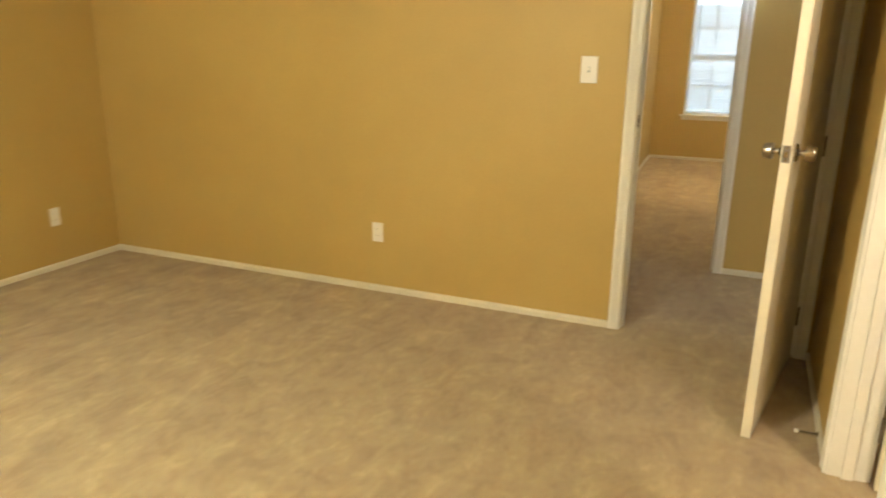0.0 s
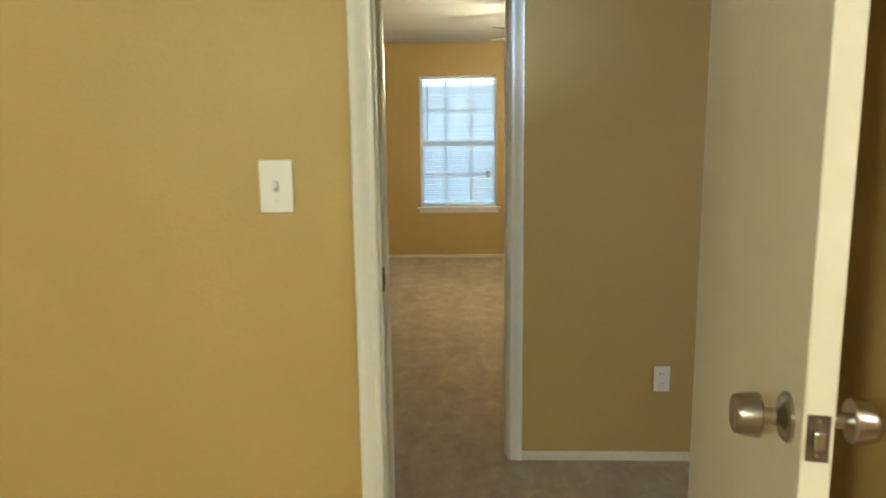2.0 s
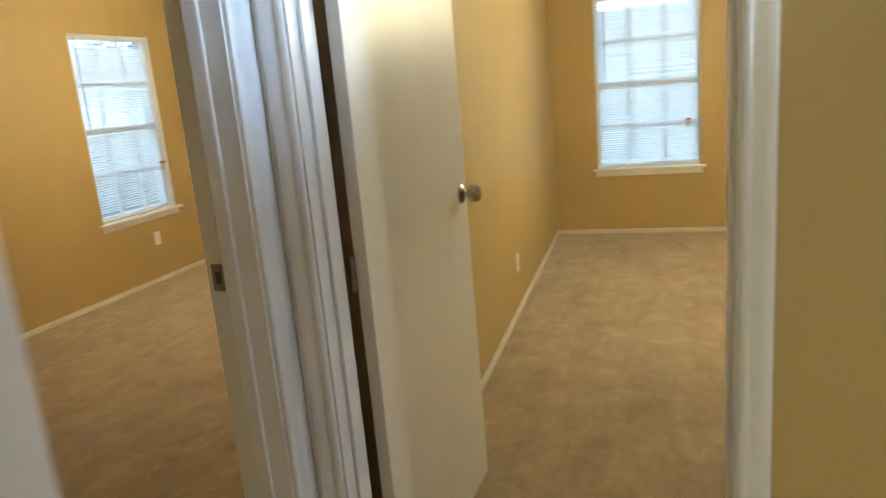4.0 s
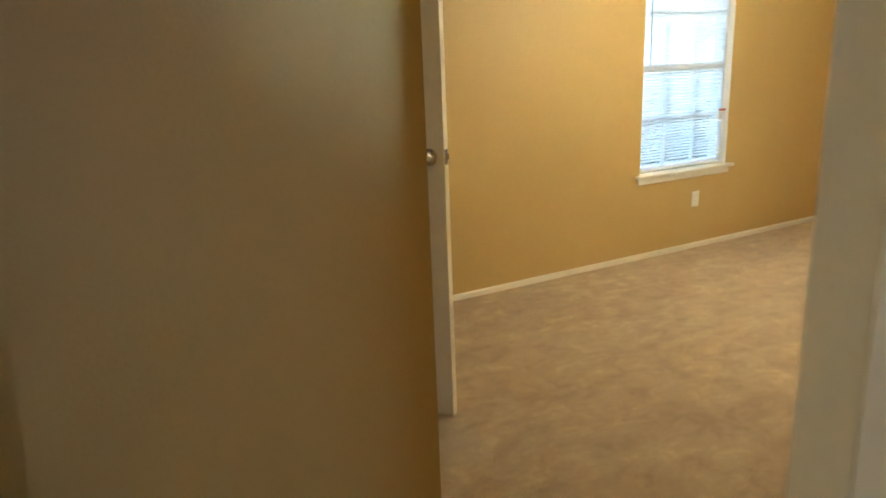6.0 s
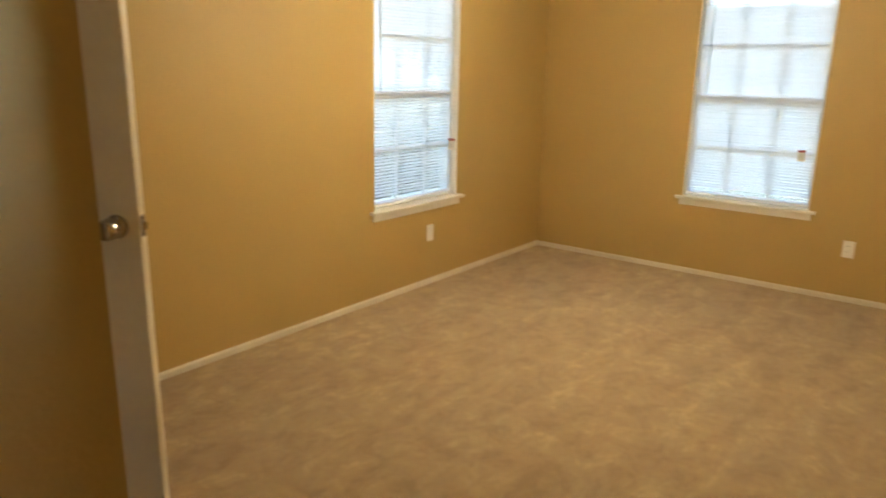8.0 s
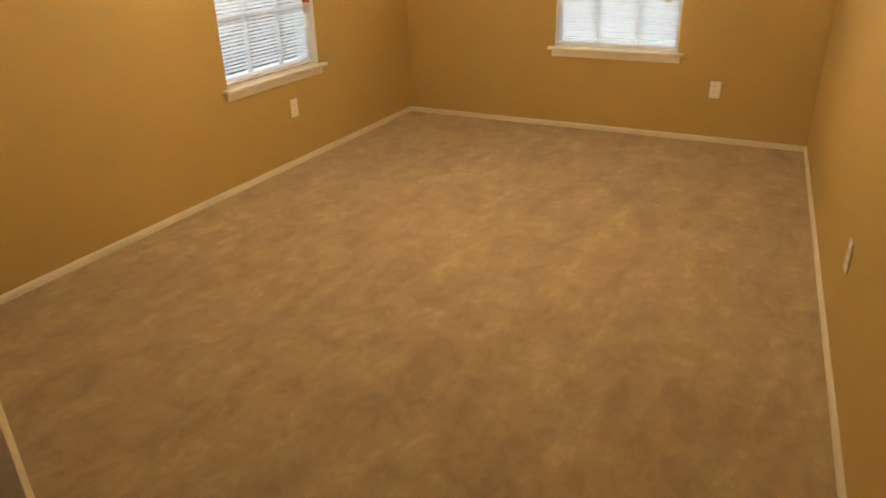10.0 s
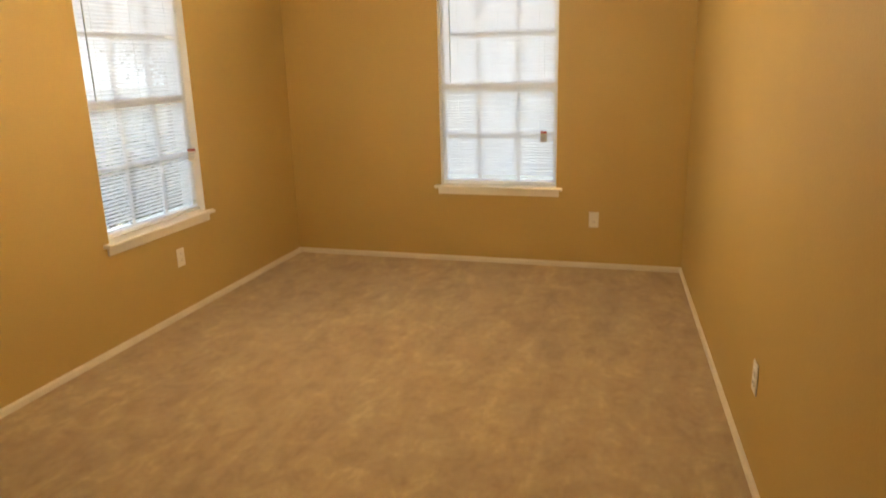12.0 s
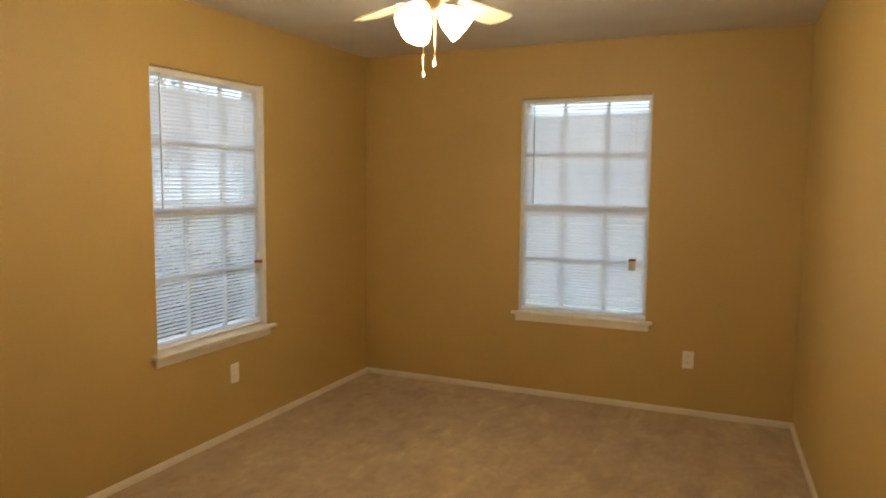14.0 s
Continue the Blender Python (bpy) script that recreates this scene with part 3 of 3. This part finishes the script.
# ---- small things on the first room's right wall ----
def spring_stop(x, y, z):
    root = thing("door_stop", "short spring door stop screwed to the baseboard", "door stop", pose(x, y, z))
    bm = bmesh.new()
    lathe(bm, [(0.010, 0), (0.010, 0.004), (0.005, 0.006)], 14, pose(0, 0, 0, 0, -90, 0))
    part("base", bm, NICKEL, root)
    bm = bmesh.new()
    pts = [Vector((-0.006 - 0.062 * k / 160, 0.0048 * math.cos(k * 0.7), 0.0048 * math.sin(k * 0.7))) for k in range(161)]
    for a, c in zip(pts, pts[1:]):
        tube(bm, a, c, 0.0011, 4)
    part("spring", bm, NICKEL, root)
    bm = bmesh.new()
    lathe(bm, [(0.0065, 0), (0.0075, 0.006), (0.0065, 0.013), (0.003, 0.015)], 14, Matrix.Translation((-0.067, 0, 0)) @ pose(0, 0, 0, 0, -90, 0))
    part("rubber_tip", bm, PLATE, root, "white rubber tip")


spring_stop(AX1 - 0.0125, -1.150, 0.036)
scuff = bmesh.new()
prev = None
for k in range(13):
    a = k / 12
    p = Vector((AX1 - 0.0008, -1.180 - 0.055 * math.sin(a * 2.5) + 0.045 * a * a, 1.148 - 0.125 * a))
    if prev is not None:
        tube(scuff, prev, p, 0.0011 + 0.0009 * math.sin(a * 3.1), 6)
    prev = p
tagged(part("scuff_mark", scuff, SLOT), "thin curved dark scuff on the tan wall", "wall mark")


# ---- ceiling fans ----
def ceiling_fan(m, turn, label):
    root = thing("ceiling_fan", label, "ceiling fan", m, group="ceiling fans")
    bm = bmesh.new()
    lathe(bm, [(0.060, -0.001), (0.068, -0.012), (0.066, -0.040), (0.040, -0.062), (0.020, -0.066)], 32)
    part("canopy", bm, FANWHITE, root, smooth=True)
    bm = bmesh.new()
    lathe(bm, [(0.014, -0.058), (0.014, -0.105), (0.055, -0.118), (0.105, -0.130), (0.122, -0.150), (0.120, -0.186), (0.085, -0.210), (0.060, -0.218)], 36)
    part("motor_housing", bm, FANWHITE, root, smooth=True)
    for k in range(5):
        a = turn + 72 * k
        bm = bmesh.new()
        outline = [(0.175, -0.048), (0.30, -0.058), (0.44, -0.066), (0.515, -0.064), (0.538, -0.045), (0.545, 0), (0.538, 0.045), (0.515, 0.064), (0.44, 0.066), (0.30, 0.058), (0.175, 0.048)]
        mm = pose(0, 0, -0.205, 0, 0, a) @ pose(0, 0, 0, -12, 0, 0)
        extrude_profile(bm, outline, mm, 0.006)
        me = mesh_of("blade", bm, BLADE)
        blade = new("blade", me)
        blade.parent = root
        bm = bmesh.new()
        box(bm, 0.085, -0.016, -0.003, 0.235, 0.016, 0.0)
        bevelled(bm, 0.002)
        bmesh.ops.transform(bm, matrix=pose(0, 0, -0.2055, 0, 0, a) @ pose(0, 0, 0, -12, 0, 0), verts=bm.verts)
        part("blade_iron", bm, BRASS, blade)
    bm = bmesh.new()
    lathe(bm, [(0.050, -0.218), (0.062, -0.229), (0.060, -0.262), (0.045, -0.282), (0.018, -0.290)], 28)
    part("light_fitter", bm, BRASS, root, smooth=True)
    for k in range(3):
        a = turn + 88 + 120 * k
        mm = pose(0, 0, -0.262, 0, 0, a) @ Matrix.Translation((0.050, 0, 0)) @ pose(0, 0, 0, 0, 131, 0) @ Matrix.Scale(0.87, 4)
        bm = bmesh.new()
        lathe(bm, [(0.026, 0.0), (0.034, 0.012), (0.050, 0.034), (0.060, 0.066), (0.065, 0.100), (0.071, 0.124), (0.070, 0.128), (0.058, 0.126), (0.030, 0.122), (0.008, 0.121)], 28, mm)
        part("glass_shade", bm, FROST, root, "glowing frosted glass shade", smooth=True)
    for dx, dy, bottom in ((-0.012, -0.030, 0.525), (0.030, -0.010, 0.480)):
        bm = bmesh.new()
        tube(bm, (dx, dy, -0.28), (dx, dy, -bottom + 0.02), 0.0022, 6)
        ch = part("pull_chain", bm, BRASS, root)
        bm = bmesh.new()
        lathe(bm, [(0.002, 0.024), (0.005, 0.018), (0.0075, 0.008), (0.006, 0.001), (0.002, 0)], 12, Matrix.Translation((dx, dy, -bottom)))
        part("pull_knob", bm, PLATE, ch, smooth=True)
    return root


ceiling_fan(pose(-2.655, 3.86, CEIL), -67, "white five-blade ceiling fan with lit glass shades")
ceiling_fan(pose(0.62, 3.90, CEIL), 0, "white five-blade ceiling fan in the far bedroom")

# ---- outside ----
bm = bmesh.new()
box(bm, -400, -400, -0.75, 400, 400, -0.55)
structure("ground", bm, LAWN, "pale winter lawn round the house", "ground")


SKYGLOW = glow_material("overcast_sky_glow", (0.56, 0.78, 1.0), 0.82)
for nm, m, w in (("backdrop", pose(-60, 20, 18, 90, 0, 90), 160), ("backdrop", pose(-5, 75, 18, 90, 0, 0), 160), ("backdrop", pose(60, 20, 18, 90, 0, 90), 160)):
    bm = bmesh.new()
    box(bm, -w / 2, -19, -0.1, w / 2, 30, 0.1)
    ob = structure(nm, bm, SKYGLOW, "pale overcast sky in the distance", "sky")
    ob.matrix_world = m


def shrub(x, y, r, height, seed):
    root = thing("shrub", "leafy evergreen shrub outside the bedroom window", "shrub", pose(x, y, -0.55), group="shrubs by the window")
    rnd = random.Random(seed)
    bm = bmesh.new()
    tips = []
    for k in range(9):
        a = rnd.uniform(0, 6.28)
        p = Vector((0, 0, 0))
        q = Vector((math.cos(a) * r * rnd.uniform(0.3, 0.8), math.sin(a) * r * rnd.uniform(0.3, 0.8), height * rnd.uniform(0.5, 0.9)))
        tube(bm, p, q, 0.014, 6)
        tips.append(q)
    part("stems", bm, BARK, root)
    verts, faces = [], []
    for k in range(1100):
        base = rnd.choice(tips)
        c = base * rnd.uniform(0.45, 1.1) + Vector((rnd.gauss(0, r * 0.26), rnd.gauss(0, r * 0.26), rnd.gauss(0, height * 0.10)))
        rot = Euler((rnd.uniform(-0.9, 0.9), rnd.uniform(-0.9, 0.9), rnd.uniform(0, 6.28))).to_matrix()
        s = rnd.uniform(0.03, 0.075)
        i = len(verts)
        verts += [c + rot @ Vector(v) * s for v in ((-1, 0, 0), (-0.2, -0.42, 0.08), (1, 0, -0.1), (-0.2, 0.42, 0.08))]
        faces += [(i, i + 1, i + 2), (i, i + 2, i + 3)]
    me = bpy.data.meshes.new("foliage")
    me.from_pydata(verts, [], faces)
    me.materials.append(GREENERY)
    ob = new("foliage", me)
    ob.parent = root
    ob["kind"] = "stuff"


for k, (x, y, r, h) in enumerate(((-5.6, 3.5, 0.8, 1.5), (-5.7, 4.7, 0.75, 1.45), (-5.9, 5.9, 0.8, 1.55), (-6.2, 7.2, 0.9, 1.6), (-5.9, 2.3, 0.8, 1.4))):
    shrub(x, y, r, h, 20 + k)


def tree(x, y, height, spread, seed):
    """A tapered trunk with forking limbs and a loose crown of small leaves."""
    root = thing("tree", "leafy yard tree beyond the bedroom window", "tree", pose(x, y, -0.55), group="yard trees")
    rnd = random.Random(seed)
    bm = bmesh.new()
    lathe(bm, [(0.19, 0), (0.15, 0.4), (0.12, height * 0.35), (0.05, height * 0.8)], 10)
    part("trunk", bm, BARK, root, smooth=True)
    tips = []
    for k in range(11):
        a, z = k * 2.4 + rnd.uniform(-0.4, 0.4), height * rnd.uniform(0.25, 0.7)
        base = Vector((0, 0, z))
        tip = Vector((math.cos(a), math.sin(a), 0)) * spread * rnd.uniform(0.5, 1.0) + Vector((0, 0, z + height * rnd.uniform(0.08, 0.3)))
        bm = bmesh.new()
        q = (tip - base).to_track_quat("Z", "Y").to_matrix().to_4x4()
        lathe(bm, [(0.05, 0), (0.012, (tip - base).length)], 7, Matrix.Translation(base) @ q)
        part("limb", bm, BARK, root)
        tips += [base.lerp(tip, f) for f in (0.5, 0.75, 1.0)]
    verts, faces = [], []
    for k in range(2600):
        c = rnd.choice(tips) + Vector((rnd.gauss(0, 0.32), rnd.gauss(0, 0.32), rnd.gauss(0.05, 0.26)))
        rot = Euler((rnd.uniform(-1, 1), rnd.uniform(-1, 1), rnd.uniform(0, 6.28))).to_matrix()
        sz = rnd.uniform(0.05, 0.11)
        i = len(verts)
        verts += [c + rot @ Vector(v) * sz for v in ((-1, 0, 0), (-0.2, -0.42, 0.08), (1, 0, -0.1), (-0.2, 0.42, 0.08))]
        faces += [(i, i + 1, i + 2), (i, i + 2, i + 3)]
    me = bpy.data.meshes.new("crown")
    me.from_pydata(verts, [], faces)
    me.materials.append(GREENERY)
    ob = new("crown", me)
    ob.parent = root


for k, (x, y, h, r) in enumerate(((-13.5, 10.5, 4.2, 1.7), (-15.5, 14.5, 5.0, 2.0), (-14.0, 17.5, 4.6, 1.9))):
    tree(x, y, h, r, 60 + k)
